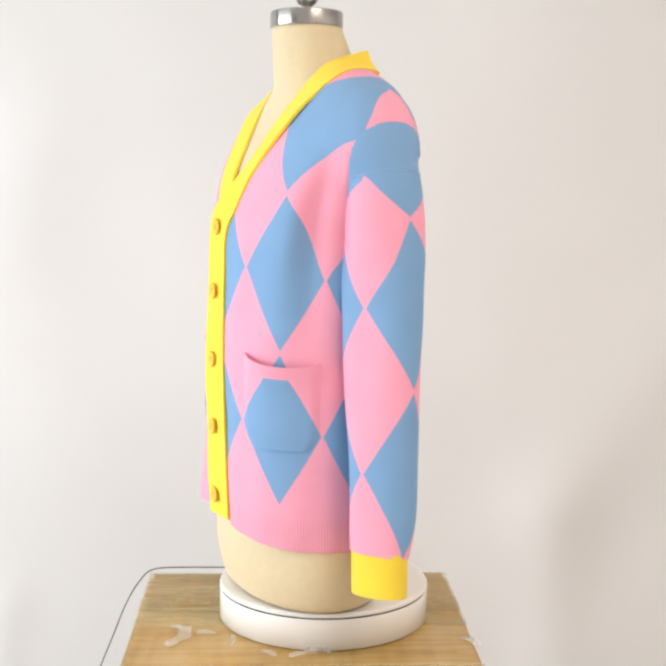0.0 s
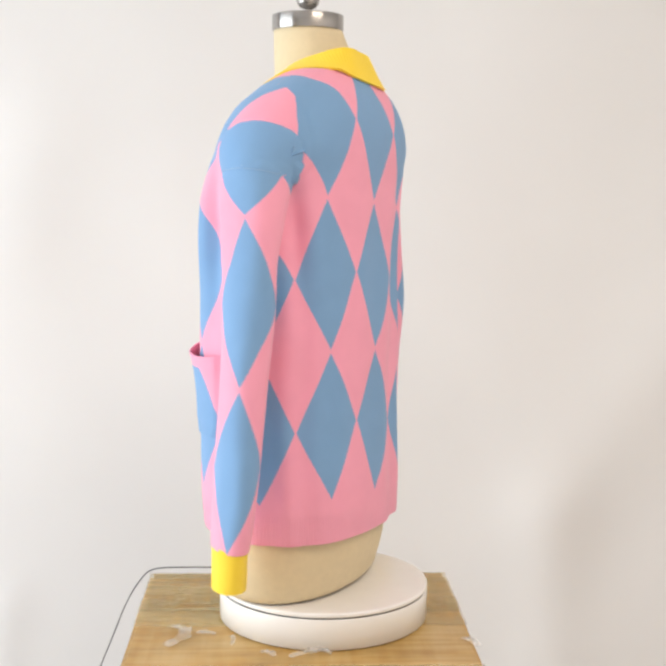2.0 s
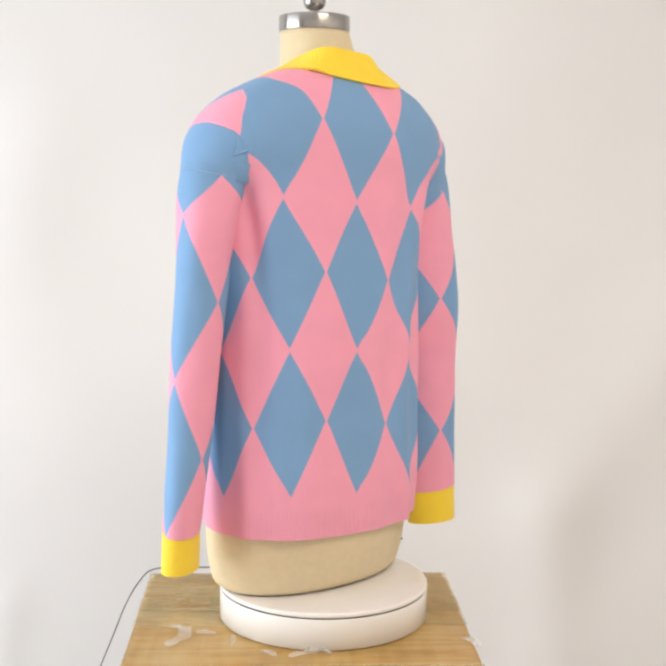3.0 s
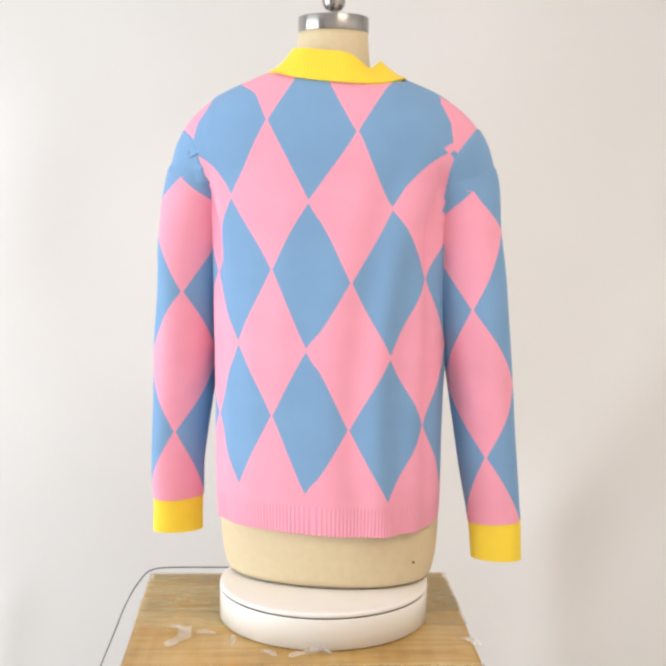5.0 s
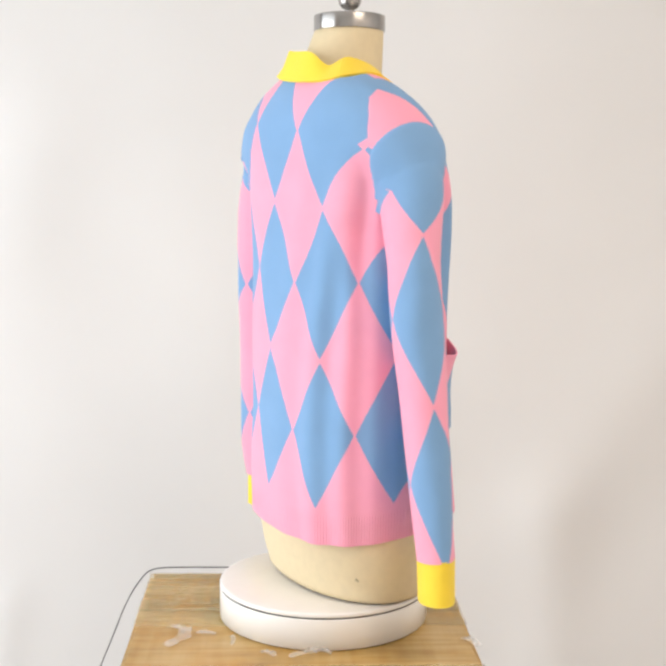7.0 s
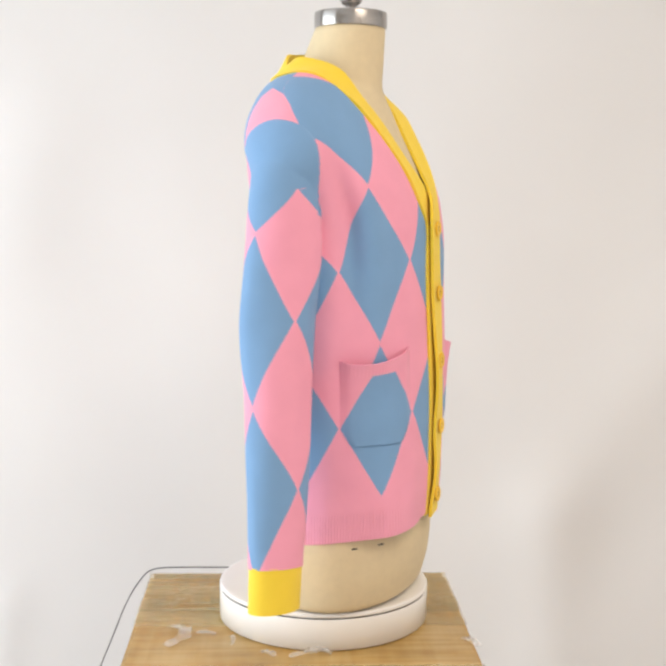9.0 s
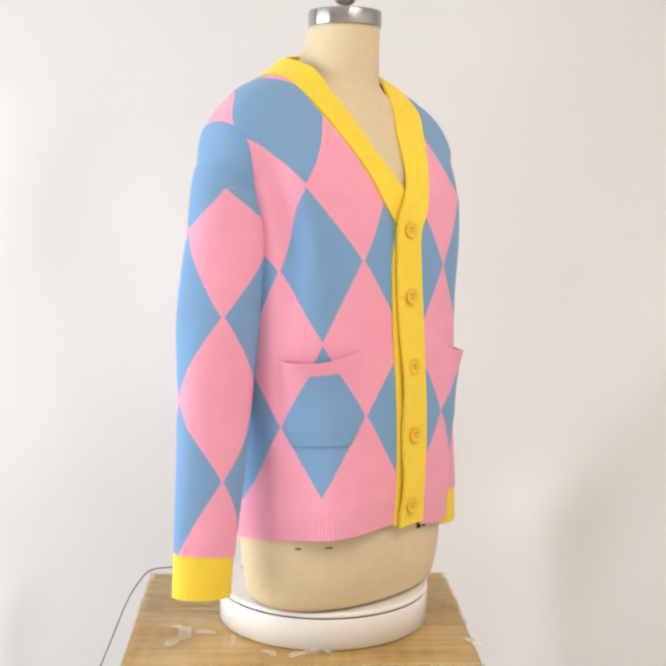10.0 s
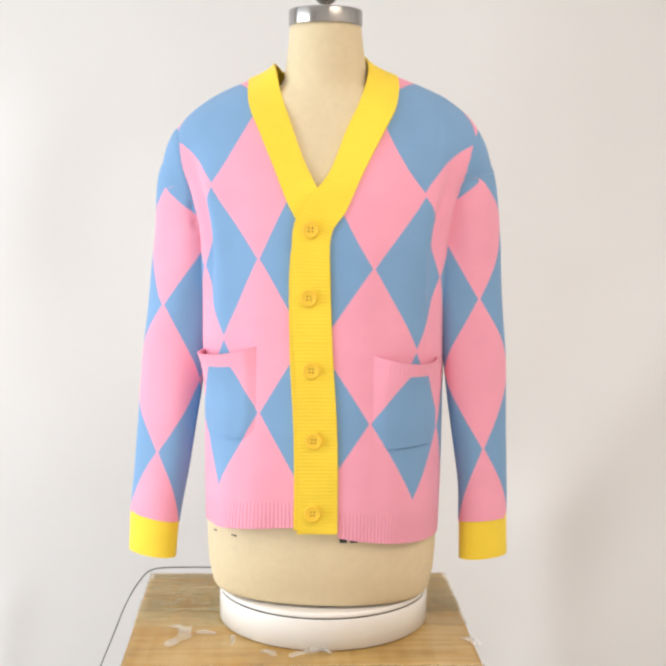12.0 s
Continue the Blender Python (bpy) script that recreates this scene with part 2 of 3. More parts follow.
def room():
    r, w, t = ROOM, WINDOW, 0.12
    slab("floor", r["x0"] - t, r["x1"] + t, r["y0"] - t, r["y1"] + t, r["z0"] - t, r["z0"], M_FLOOR, "plain unseen floor of the studio room, pale to bounce light up", "floor")
    slab("ceiling", r["x0"] - t, r["x1"] + t, r["y0"] - t, r["y1"] + t, r["z1"], r["z1"] + t, M_CEILING, "plain white painted ceiling", "ceiling")
    slab("wall_north", r["x0"], r["x1"], r["y1"], r["y1"] + t, r["z0"], r["z1"], M_WALL, "smooth off-white wall behind the turntable", "wall")
    backdrop()
    slab("wall_south", r["x0"], r["x1"], r["y0"] - t, r["y0"], r["z0"], r["z1"], M_WALL, "plain off-white wall", "wall")
    slab("wall_east", r["x1"], r["x1"] + t, r["y0"] - t, r["y1"] + t, r["z0"], r["z1"], M_WALL, "plain off-white wall", "wall")
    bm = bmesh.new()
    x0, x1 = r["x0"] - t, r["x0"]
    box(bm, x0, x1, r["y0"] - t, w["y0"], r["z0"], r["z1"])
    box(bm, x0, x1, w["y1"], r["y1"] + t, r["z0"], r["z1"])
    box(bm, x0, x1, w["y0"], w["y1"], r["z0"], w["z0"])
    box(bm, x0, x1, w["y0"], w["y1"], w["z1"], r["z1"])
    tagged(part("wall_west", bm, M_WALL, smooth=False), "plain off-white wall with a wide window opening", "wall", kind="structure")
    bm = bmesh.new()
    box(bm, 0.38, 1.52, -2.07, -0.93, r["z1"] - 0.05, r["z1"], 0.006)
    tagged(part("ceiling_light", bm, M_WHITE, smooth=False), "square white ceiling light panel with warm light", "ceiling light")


room()


# ---- box and turntable ----
TABLE_Z = -0.0462


def crumple(points, width, seed, lift):
    """A crumpled ribbon of clear film along some points on the box."""
    rnd = random.Random(seed)
    rows = []
    for i in range(25):
        c = along(points, i / 24)
        d = along(points, min(1, i / 24 + 0.02)) - along(points, max(0, i / 24 - 0.02))
        side = np.array((-d[1], d[0])) / max(1e-6, math.hypot(d[0], d[1]))
        row = []
        for j in range(9):
            w = (j / 8 - 0.5) * width * (0.75 + 0.25 * math.sin(i * 0.9 + seed))
            row.append((c[0] + side[0] * w, c[1] + side[1] * w, TABLE_Z + 0.0012 + 1.1 * lift * (0.35 + rnd.random() * 0.65) * math.sin(math.pi * min(1, i / 24)) * (0.4 + 0.6 * math.sin(j * 1.9 + seed) ** 2)))
        rows.append(row)
    return rows


def carton():
    thing = tagged(new("cardboard_box"), "tan cardboard box with clear packing tape under the turntable", "box")
    thing.matrix_world = pose(-0.0315, -0.058, 0, 0, 0, 2.2)
    back = thing.matrix_world.inverted()
    # the carton's corners are a little crushed
    bm = bmesh.new()
    box(bm, -0.2405, 0.2405, -0.245, 0.245, ROOM["z0"], TABLE_Z - 0.0006, 0.007)
    part("carton_body", bm, M_CARD, thing, smooth=False)
    for k, (x0, x1, y0, y1, z) in enumerate(((-0.2400, 0.2400, 0.004, 0.2405, 0.0002), (-0.2400, 0.2400, 0.062, 0.120, 0.0007), (-0.24, 0.24, -0.196, -0.142, 0.0005))):
        rows = [[(x0 + (x1 - x0) * i / 30, y0 + (y1 - y0) * j / 10 + 0.0015 * math.sin(i * 1.7 + k), TABLE_Z - 0.0002 + z + 0.0006 * noise.noise(Vector((i * 0.6, j * 0.9, k)))) for i in range(31)] for j in range(11)]
        sheet("tape_strip", rows, M_TAPE, thing, "clear wrinkled packing tape", thick=0.0001)
    bits = (([(-0.215, -0.060), (-0.196, -0.085), (-0.190, -0.102), (-0.200, -0.125), (-0.215, -0.137)], 0.020, 1, 0.010), ([(-0.178, -0.088), (-0.165, -0.094), (-0.150, -0.092)], 0.014, 2, 0.006),
            ([(-0.128, -0.100), (-0.1235, -0.117), (-0.124, -0.132)], 0.007, 3, 0.007), ([(-0.084, -0.155), (-0.071, -0.164), (-0.064, -0.172)], 0.012, 4, 0.006),
            ([(-0.045, -0.172), (-0.020, -0.164), (0.000, -0.158), (0.012, -0.160)], 0.016, 5, 0.009), ([(0.195, -0.100), (0.206, -0.118), (0.214, -0.130)], 0.014, 6, 0.008))
    for points, width, seed, lift in bits:
        rows = [[tuple(back @ Vector(p)) for p in row] for row in crumple(points, width, seed, lift)]
        sheet("film_scrap", rows, M_FILM, thing, "crumpled scrap of clear tape", thick=0.0002)
    return thing


def turntable():
    thing = tagged(new("turntable"), "round white motorised display turntable on a cardboard box", "turntable")
    bm = bmesh.new()
    lathe(bm, [(0.148, TABLE_Z), (0.1515, TABLE_Z + 0.002), (0.1522, -0.0034), (0.1518, -0.0020), (0.1490, -0.0015)], 96)
    part("base", bm, M_WHITE, thing)
    # a near-black ring stands in for the shade between base and plate
    bm = bmesh.new()
    lathe(bm, [(0.1509, -0.0016), (0.1509, 0.0004)], 96)
    part("gap_shade_ring", bm, M_GAP_SHADE, thing, "near-black ring for the shade in the gap under the plate")
    bm = bmesh.new()
    lathe(bm, [(0.149, 0.0003), (0.1516, 0.0006), (0.1521, 0.0014), (0.1521, 0.0046), (0.1514, 0.0060), (0.1495, 0.0066), (0.142, 0.0068)], 96)
    plate = part("plate", bm, M_WHITE, thing, "flat round white plate with a rounded rim")
    return thing, plate


carton()
TURNTABLE, PLATE = turntable()

# ---- dress form ----
FORM = [(0.0070, 0.142, -0.121, 0.043), (0.011, 0.149, -0.131, 0.052), (0.03, 0.157, -0.141, 0.062), (0.07, 0.162, -0.149, 0.072), (0.12, 0.162, -0.150, 0.077),
        (0.18, 0.152, -0.143, 0.072), (0.28, 0.128, -0.128, 0.060), (0.38, 0.118, -0.122, 0.058), (0.50, 0.136, -0.140, 0.060), (0.57, 0.148, -0.139, 0.062),
        (0.60, 0.156, -0.128, 0.064), (0.63, 0.155, -0.112, 0.065), (0.66, 0.145, -0.096, 0.064), (0.69, 0.120, -0.083, 0.061), (0.715, 0.067, -0.077, 0.052),
        (0.74, 0.0565, -0.0785, 0.040), (0.77, 0.0515, -0.080, 0.027), (0.797, 0.0488, -0.081, 0.0155)]


def oval(row, n, z, power=2.0):
    a, f, b = row
    c = (f + b) / 2
    pts = []
    for k in range(n):
        t = 2 * math.pi * k / n
        co, si = math.cos(t), math.sin(t)
        pts.append((-0.001 * z / 0.8 + a * math.copysign(abs(co) ** (2 / power), co), c + (b - f) / 2 * math.copysign(abs(si) ** (2 / power), si), z))
    return pts


def dress_form():
    bm = bmesh.new()
    zs = [FORM[0][0] + (FORM[-1][0] - FORM[0][0]) * k / 90 for k in range(91)]
    zs = sorted(set(zs + [0.010, 0.012, 0.015, 0.02]))
    rings = [[bm.verts.new(p) for p in oval(smooth_curve(FORM, z), 72, z, float(np.interp(z, (0.45, 0.52, 0.65, 0.71), (2.15, 2.05, 2.05, 2.0))))] for z in zs]
    for a, b in zip(rings, rings[1:]):
        for k in range(72):
            bm.faces.new((a[k], a[(k + 1) % 72], b[(k + 1) % 72], b[k]))
    bm.faces.new(rings[0]), bm.faces.new(rings[-1])
    # steel neck cap with its knob
    c = (-0.001, -0.0330)
    lathe(bm, [(0.0480, 0.7955), (0.0500, 0.7962), (0.0503, 0.7975), (0.0503, 0.8155), (0.0495, 0.8172), (0.047, 0.818)], 64, 1, c)
    lathe(bm, [(0.010, 0.817), (0.010, 0.821), (0.0065, 0.823), (0.0065, 0.826), (0.0115, 0.8285), (0.0150, 0.833), (0.0165, 0.839), (0.0155, 0.846), (0.012, 0.851), (0.006, 0.8545)], 32, 1, c)
    # printed marks on the canvas
    def front_of_form(x, z):
        a, f, b = smooth_curve(FORM, z)
        c2 = (f + b) / 2
        return c2 - (b - f) / 2 * max(0.0, 1 - abs(x / a) ** 2.15) ** (1 / 2.15)

    for x, z, w, h in ((0.041, 0.1165, 0.010, 0.022), (0.055, 0.1165, 0.010, 0.022), (-0.142, 0.102, 0.005, 0.0022), (-0.111, 0.103, 0.008, 0.0022)):
        for i in range(6):
            u0, u1 = x + w * (i / 6 - 0.5), x + w * ((i + 1) / 6 - 0.5)
            f = bm.faces.new([bm.verts.new((u, front_of_form(u, v) - 0.0006, v)) for u, v in ((u0, z - h / 2), (u1, z - h / 2), (u1, z + h / 2), (u0, z + h / 2))])
            f.material_index = 2
    # a dark speck low on the back, and a darker brown lowest ring at the foot
    for u, z, r in ((0.134, 0.047, 0.0024), (0.1355, 0.0455, 0.0016)):
        a, f, b = smooth_curve(FORM, z)
        y = (f + b) / 2 + (b - f) / 2 * (1 - abs(u / a) ** 2.15) ** (1 / 2.15) + 0.0007
        bm.faces.new([bm.verts.new((-u + r * math.cos(k * 1.047), y, z + 0.7 * r * math.sin(k * 1.047))) for k in range(6)]).material_index = 2
    for f in bm.faces:
        if f.material_index == 0 and max(v.co.z for v in f.verts) < 0.0102:
            f.material_index = 3
    return tagged(part("dress_form", bm, [M_FORM, M_METAL, M_INK, M_FOOT]), "beige canvas dress form torso with a steel neck cap", "dress form")


DRESS_FORM = dress_form()

# ---- cardigan ----
# height: half width, front, back, y of the widest place
TORSO = [(0.080, 0.164, -0.156, 0.083, -0.035), (0.15, 0.166, -0.160, 0.085, -0.035), (0.25, 0.168, -0.163, 0.083, -0.035), (0.36, 0.169, -0.162, 0.082, -0.035), (0.46, 0.171, -0.158, 0.080, -0.035),
         (0.52, 0.176, -0.155, 0.078, -0.033), (0.57, 0.188, -0.145, 0.077, -0.030), (0.61, 0.198, -0.130, 0.079, -0.024), (0.64, 0.200, -0.114, 0.080, -0.018), (0.665, 0.194, -0.098, 0.078, -0.012),
         (0.69, 0.175, -0.082, 0.071, -0.006), (0.708, 0.152, -0.068, 0.063, 0.0), (0.722, 0.121, -0.055, 0.056, 0.002), (0.735, 0.088, -0.042, 0.049, 0.004)]
NF, NB = 2.1, 2.45
# x of the body's front edges by height (wearer's left and right), where the yellow band is sewn on
OPEN_L = [(0.08, 0.034), (0.25, 0.033), (0.36, 0.026), (0.46, 0.022), (0.516, 0.022), (0.5485, 0.034), (0.5975, 0.050), (0.653, 0.074), (0.69, 0.086), (0.722, 0.0885), (0.735, 0.072)]
OPEN_R = [(0.08, -0.018), (0.25, -0.018), (0.36, -0.024), (0.46, -0.026), (0.535, -0.024), (0.559, -0.030), (0.5975, -0.044), (0.654, -0.071), (0.69, -0.086), (0.722, -0.0915), (0.735, -0.074)]
# direction round the body: pattern cell, height of the row of blue diamonds, height of the hem
ROUND = [(-90, 8.06, 0.474, 0.12), (-65.1, 7.5, 0.4729, 0.108), (-17.8, 6.5, 0.4583, 0.098), (28.4, 5.5, 0.4566, 0.098), (72.9, 4.5, 0.4646, 0.097), (102.6, 3.5, 0.4488, 0.094), (147.2, 2.5, 0.4531, 0.098),
         (199.8, 1.5, 0.4691, 0.112), (245.6, 0.5, 0.4836, 0.124), (270, -0.08, 0.480, 0.128)]
ROW = 0.2038


def roundness(z, back):
    """Exponent of the cross-section: fuller at the dropped shoulders."""
    up = max(0.0, min(1.0, (z - 0.50) / 0.09)) * max(0.0, min(1.0, (0.735 - z) / 0.06))
    return NB if back else (NF + 0.05 * up)


def power(c, e):
    return math.copysign(abs(c) ** e, c)


def torso_point(phi, z, out=0.0):
    """A point of the cardigan's body; phi in degrees, -90 the middle of the front, 90 that of the back."""
    a, f, b, c = smooth_curve(TORSO, z)
    co, si = math.cos(radians(phi)), math.sin(radians(phi))
    n = roundness(z, si > 0)
    x = (a + out) * power(co, 2 / n)
    y = c + (b + out - c if si > 0 else c - f + out) * power(si, 2 / n)
    return x, y, z


def folds(p, phi):
    """Soft folds of the hanging knit: how far it stands out here."""
    x, y, z = p
    low = min(1.0, max(0.0, (0.66 - z) / 0.25))
    back = max(0.0, math.sin(radians(phi)))
    v = 0.0024 * low * noise.noise(Vector((phi * 0.075, z * 2.2, 3.7)))
    v += 0.0050 * low * back * math.sin(radians(phi) * 15 + 2.5 * math.sin(z * 6)) * (0.5 + 0.5 * math.sin(radians(phi) * 3 + 1.0))
    v += 0.0025 * noise.noise(Vector((phi * 0.02, z * 9.0, 8.1)))
    # creases that run up into the armholes
    arm = math.exp(-(((z - 0.52) / 0.085) ** 2))
    for at, deep in ((-27, 0.012), (208, 0.012), (30, 0.011), (148, 0.011)):
        v -= deep * arm * math.exp(-(((phi - at) / 6.5) ** 2))
        v += 0.45 * deep * arm * math.exp(-(((phi - at - (13 if at in (30, 208) else -13)) / 8) ** 2))
    # fuller over the wearer's left front, flared at the hem of the right front
    v += 0.0075 * math.exp(-(((phi + 48) / 24) ** 2)) * max(0.0, min(1.0, (0.64 - z) / 0.08))
    v += 0.020 * math.exp(-(((phi - 233) / 20) ** 2)) * max(0.0, min(1.0, (0.30 - z) / 0.18)) ** 1.5
    return v


def front_y(x, z, out=0.0):
    a, f, b, c = smooth_curve(TORSO, z)
    n = roundness(z, False)
    k = max(0.0, 1 - min(1.0, abs(x) / a) ** n)
    return c - (c - f) * k ** (1 / n) - out


def front_phi(x, z):
    a = smooth_curve(TORSO, z)[0]
    return -math.degrees(math.acos(max(-1, min(1, power(x / a, roundness(z, False) / 2)))))


# columns of the flat shoulder panels by x: front of the wearer's right and left, back
PANEL_R = [(-0.29, 2.2), (-0.203, 1.5), (-0.142, 1.0), (-0.083, 0.5), (0.05, -0.7)]
PANEL_L = [(-0.05, 8.7), (0.075, 7.5), (0.134, 7.0), (0.200, 6.5), (0.29, 5.8)]
PANEL_B = [(-0.25, 1.75), (-0.172, 2.5), (-0.099, 3.0), (-0.058, 3.5), (0.011, 4.0), (0.070, 4.5), (0.123, 5.0), (0.176, 5.5), (0.25, 6.2)]


# the same above the armholes, where the outermost diamond runs up to the shoulder's edge
UPPER_R = [(-0.30, 1.0), (-0.142, 1.0), (-0.083, 0.5), (0.05, -0.7)]
UPPER_L = [(-0.05, 8.7), (0.075, 7.5), (0.134, 7.0), (0.30, 7.0)]
UPPER_B = [(-0.30, 3.0), (-0.112, 3.0), (-0.055, 3.5), (0.012, 4.0), (0.070, 4.5), (0.124, 5.0), (0.30, 5.0)]


def table_at(table, x):
    return float(np.interp(x, [a for a, _ in table], [b for _, b in table]))


def pattern_at(phi, z):
    """Cells of the knitted pattern: the panels are flat pieces, so towards the shoulders the columns stay upright."""
    cell, z0, _ = smooth_curve(ROUND, phi)
    w = max(0.0, min(1.0, (z - 0.46) / 0.14))
    if w > 0:
        x = torso_point(phi, z)[0]
        back = 0 < phi < 180
        flat = table_at(PANEL_B if back else (PANEL_L if phi < 90 else PANEL_R), x)
        high = table_at(UPPER_B if back else (UPPER_L if phi < 90 else UPPER_R), x)
        u = max(0.0, min(1.0, (z - (0.632 if back else 0.642)) / 0.025))
        flat = flat * (1 - u) + high * u
        w = w * w * (3 - 2 * w)
        cell = cell * (1 - w) + flat * w
        # the cloth runs over the shoulder, longer than it is high
        row = (z + (0.8 if back else 0.35) * max(0.0, (abs(x) - 0.09) / 0.1) * max(0.0, z - 0.58) - z0) / ROW
        row = min(row, float(np.interp(abs(x), (0.085, 0.115), (2.0, 1.44))))
        return cell, row
    return cell, (z - z0) / ROW


def yoke_at(phi, z):
    """Above zero on the pink piece over the shoulder's edge, where front and back panel meet."""
    if z < 0.55:
        return -0.05
    arch = float(np.interp(z, (0.64, 0.652, 0.678, 0.692, 0.704, 0.73), (0.040, 0.038, 0.028, 0.019, 0.0, -0.04)))
    y = torso_point(phi, z)[1] - smooth_curve(TORSO, z)[3] - 0.017
    return min(arch - abs(y), z - 0.627)


def span(z):
    l, r = smooth_curve(OPEN_L, z)[0], smooth_curve(OPEN_R, z)[0]
    return front_phi(l, z), 360 + front_phi(r, z)


def body_rows(zs, cols, lift=0.0):
    pts, pat, cl, yoke = [], [], [], []
    for z in zs:
        p0, p1 = span(z)
        rp, rq, rc, ry = [], [], [], []
        for phi in [p0 + (-0.02 - p0) * j / 40 for j in range(41)] + [0.02 + 179.96 * j / (cols - 83) for j in range(cols - 82)] + [180.02 + (p1 - 180.02) * j / 40 for j in range(41)]:
            hem = smooth_curve(ROUND, phi)[2]
            zz = z + (hem - 0.100) * max(0.0, min(1.0, (0.30 - z) / 0.20))
            zz -= 0.014 * max(0.0, min(1.0, (z - 0.685) / 0.05)) * math.exp(-(((phi - 140) / 50) ** 2))
            p = torso_point(phi, zz, lift)
            p = torso_point(phi, zz, lift + folds(p, phi))
            rp.append(p), rq.append(pattern_at(phi, zz)), rc.append((radians(phi) * 0.135, zz)), ry.append((yoke_at(phi, zz), -0.05))
        pts.append(rp), pat.append(rq), cl.append(rc), yoke.append(ry)
    return pts, pat, cl, yoke


SLEEVE = {
    "left": dict(path=[(0.140, -0.006, 0.618, 0.034, 0.044), (0.169, -0.007, 0.622, 0.041, 0.046), (0.190, -0.008, 0.585, 0.046, 0.046), (0.199, -0.012, 0.50, 0.049, 0.045), (0.2065, -0.014, 0.40, 0.046, 0.043),
                       (0.2165, -0.017, 0.29, 0.0425, 0.039), (0.2265, -0.020, 0.18, 0.036, 0.037), (0.2295, -0.026, 0.113, 0.034, 0.032)],
                 cuff=[(0.2295, -0.026, 0.117, 0.034, 0.030), (0.2310, -0.0265, 0.060, 0.0345, 0.029)],
                 rows=[(0.10, -1.55), (0.218, -1), (0.325, -0.5), (0.427, 0), (0.541, 0.5), (0.59, 1), (0.652, 1), (0.660, 1.5), (0.8, 1.5)], tilt=0.45, seam=0.591, mid=(-4, -1), half=((78, 85), (84, 90))),
    "right": dict(path=[(-0.140, -0.010, 0.616, 0.034, 0.038), (-0.169, -0.012, 0.620, 0.041, 0.041), (-0.189, -0.015, 0.585, 0.047, 0.041), (-0.197, -0.018, 0.50, 0.049, 0.039), (-0.2105, -0.016, 0.40, 0.049, 0.037),
                        (-0.2230, -0.022, 0.29, 0.0445, 0.0320), (-0.2350, -0.026, 0.18, 0.0400, 0.0290), (-0.2455, -0.029, 0.101, 0.0365, 0.026)],
                  cuff=[(-0.2455, -0.029, 0.105, 0.0355, 0.0245), (-0.2495, -0.0285, 0.046, 0.034, 0.0240)],
                  rows=[(0.09, -1.5), (0.20, -1), (0.305, -0.5), (0.411, 0), (0.52, 0.5), (0.574, 1), (0.645, 1), (0.653, 1.5), (0.8, 1.5)], tilt=0.4, seam=0.575, mid=(-10, 0), half=((79, 88), (77, 88))),
}


# samples of the sleeves' axes: places, radii and the directions across them
def sleeve_axis(side):
    rows = np.array([along(SLEEVE["left" if side > 0 else "right"]["path"], i / 160) for i in range(161)])
    d = np.gradient(rows[:, :3], axis=0)
    d /= np.linalg.norm(d, axis=1)[:, None]
    u = np.array((side, 0.0, 0.0)) - d * (d[:, :1] * side)
    u /= np.linalg.norm(u, axis=1)[:, None]
    return rows, u, np.cross(d, u)


def to_body(p):
    """Roughly how far p lies outside the body with its folds."""
    a, f, b, c = smooth_curve(TORSO, p[2])
    dy = p[1] - c
    half = (b - c) if dy > 0 else (c - f)
    n = roundness(p[2], dy > 0)
    ex, ey = abs(p[0]) / a, abs(dy) / half
    q = max(1e-6, (ex**n + ey**n) ** (1 / n))
    phi = math.degrees(math.atan2(math.copysign(1, dy) * (ey / q) ** (n / 2), math.copysign(1, p[0]) * (ex / q) ** (n / 2)))
    phi = phi + 360 if phi < -90 else phi
    flat = (q - 1) * math.hypot(p[0], dy) / q - folds(p, phi)
    # towards the shoulders the surface leans inwards
    lean = (smooth_curve(TORSO, p[2] + 0.004)[0] - a) / 0.004
    return flat / math.sqrt(1 + min(4.0, lean * lean))


def to_sleeve(p, axis, tilt):
    """Roughly how far p lies outside a sleeve."""
    rows, u, v = axis
    off = np.array(p) - rows[:, :3]
    k = int(np.argmin(np.einsum("ij,ij->i", off, off)))
    o = off[k]
    x, y = float(o @ u[k]), float(o @ v[k])
    lean = tilt * max(0.0, min(1.0, (0.60 - rows[k, 2]) / 0.12))
    ex = x / rows[k, 3]
    ey = (y / rows[k, 4] + lean * ex) / math.sqrt(1 - lean * lean)
    q = max(1e-6, math.hypot(ex, ey))
    flat = (q - 1) * math.hypot(x, y) / q
    beyond = math.sqrt(max(0.0, float(o @ o) - x * x - y * y))
    return max(flat, beyond - 0.02)


AXES = {}


def merged(p, normal, of_sleeve):
    """p moved out along its normal to where body and sleeve run into one another in a soft fillet, wide over the shoulder and closed at the armpit."""
    z = p[2]
    if z < 0.52 or abs(p[0]) < 0.09:
        return p
    side = 1 if p[0] > 0 else -1
    if side not in AXES:
        AXES[side] = sleeve_axis(side)
    tilt = SLEEVE["left" if side > 0 else "right"]["tilt"]
    t = max(0.0, min(1.0, (z - 0.562) / 0.075))
    k = 0.003 + 0.050 * t * t * (3 - 2 * t)
    p, normal = Vector(p), Vector(normal)
    moved = 0.0
    for _ in range(4):
        q = p + normal * moved
        gb, gs = to_body(q), to_sleeve(q, AXES[side], tilt)
        h = max(0.0, k - abs(gb - gs)) / k
        if h <= 0:
            break
        # the piece that lies under the other one dips away below it
        soft = min(gb, gs) - h * h * k * 0.25
        under = (gs - gb) if of_sleeve else (gb - gs)
        soft += min(0.04, 1.2 * under) if under > 0 else 0.0
        moved = max(-0.004, min(0.03, moved - soft))
    return tuple(p + normal * moved)


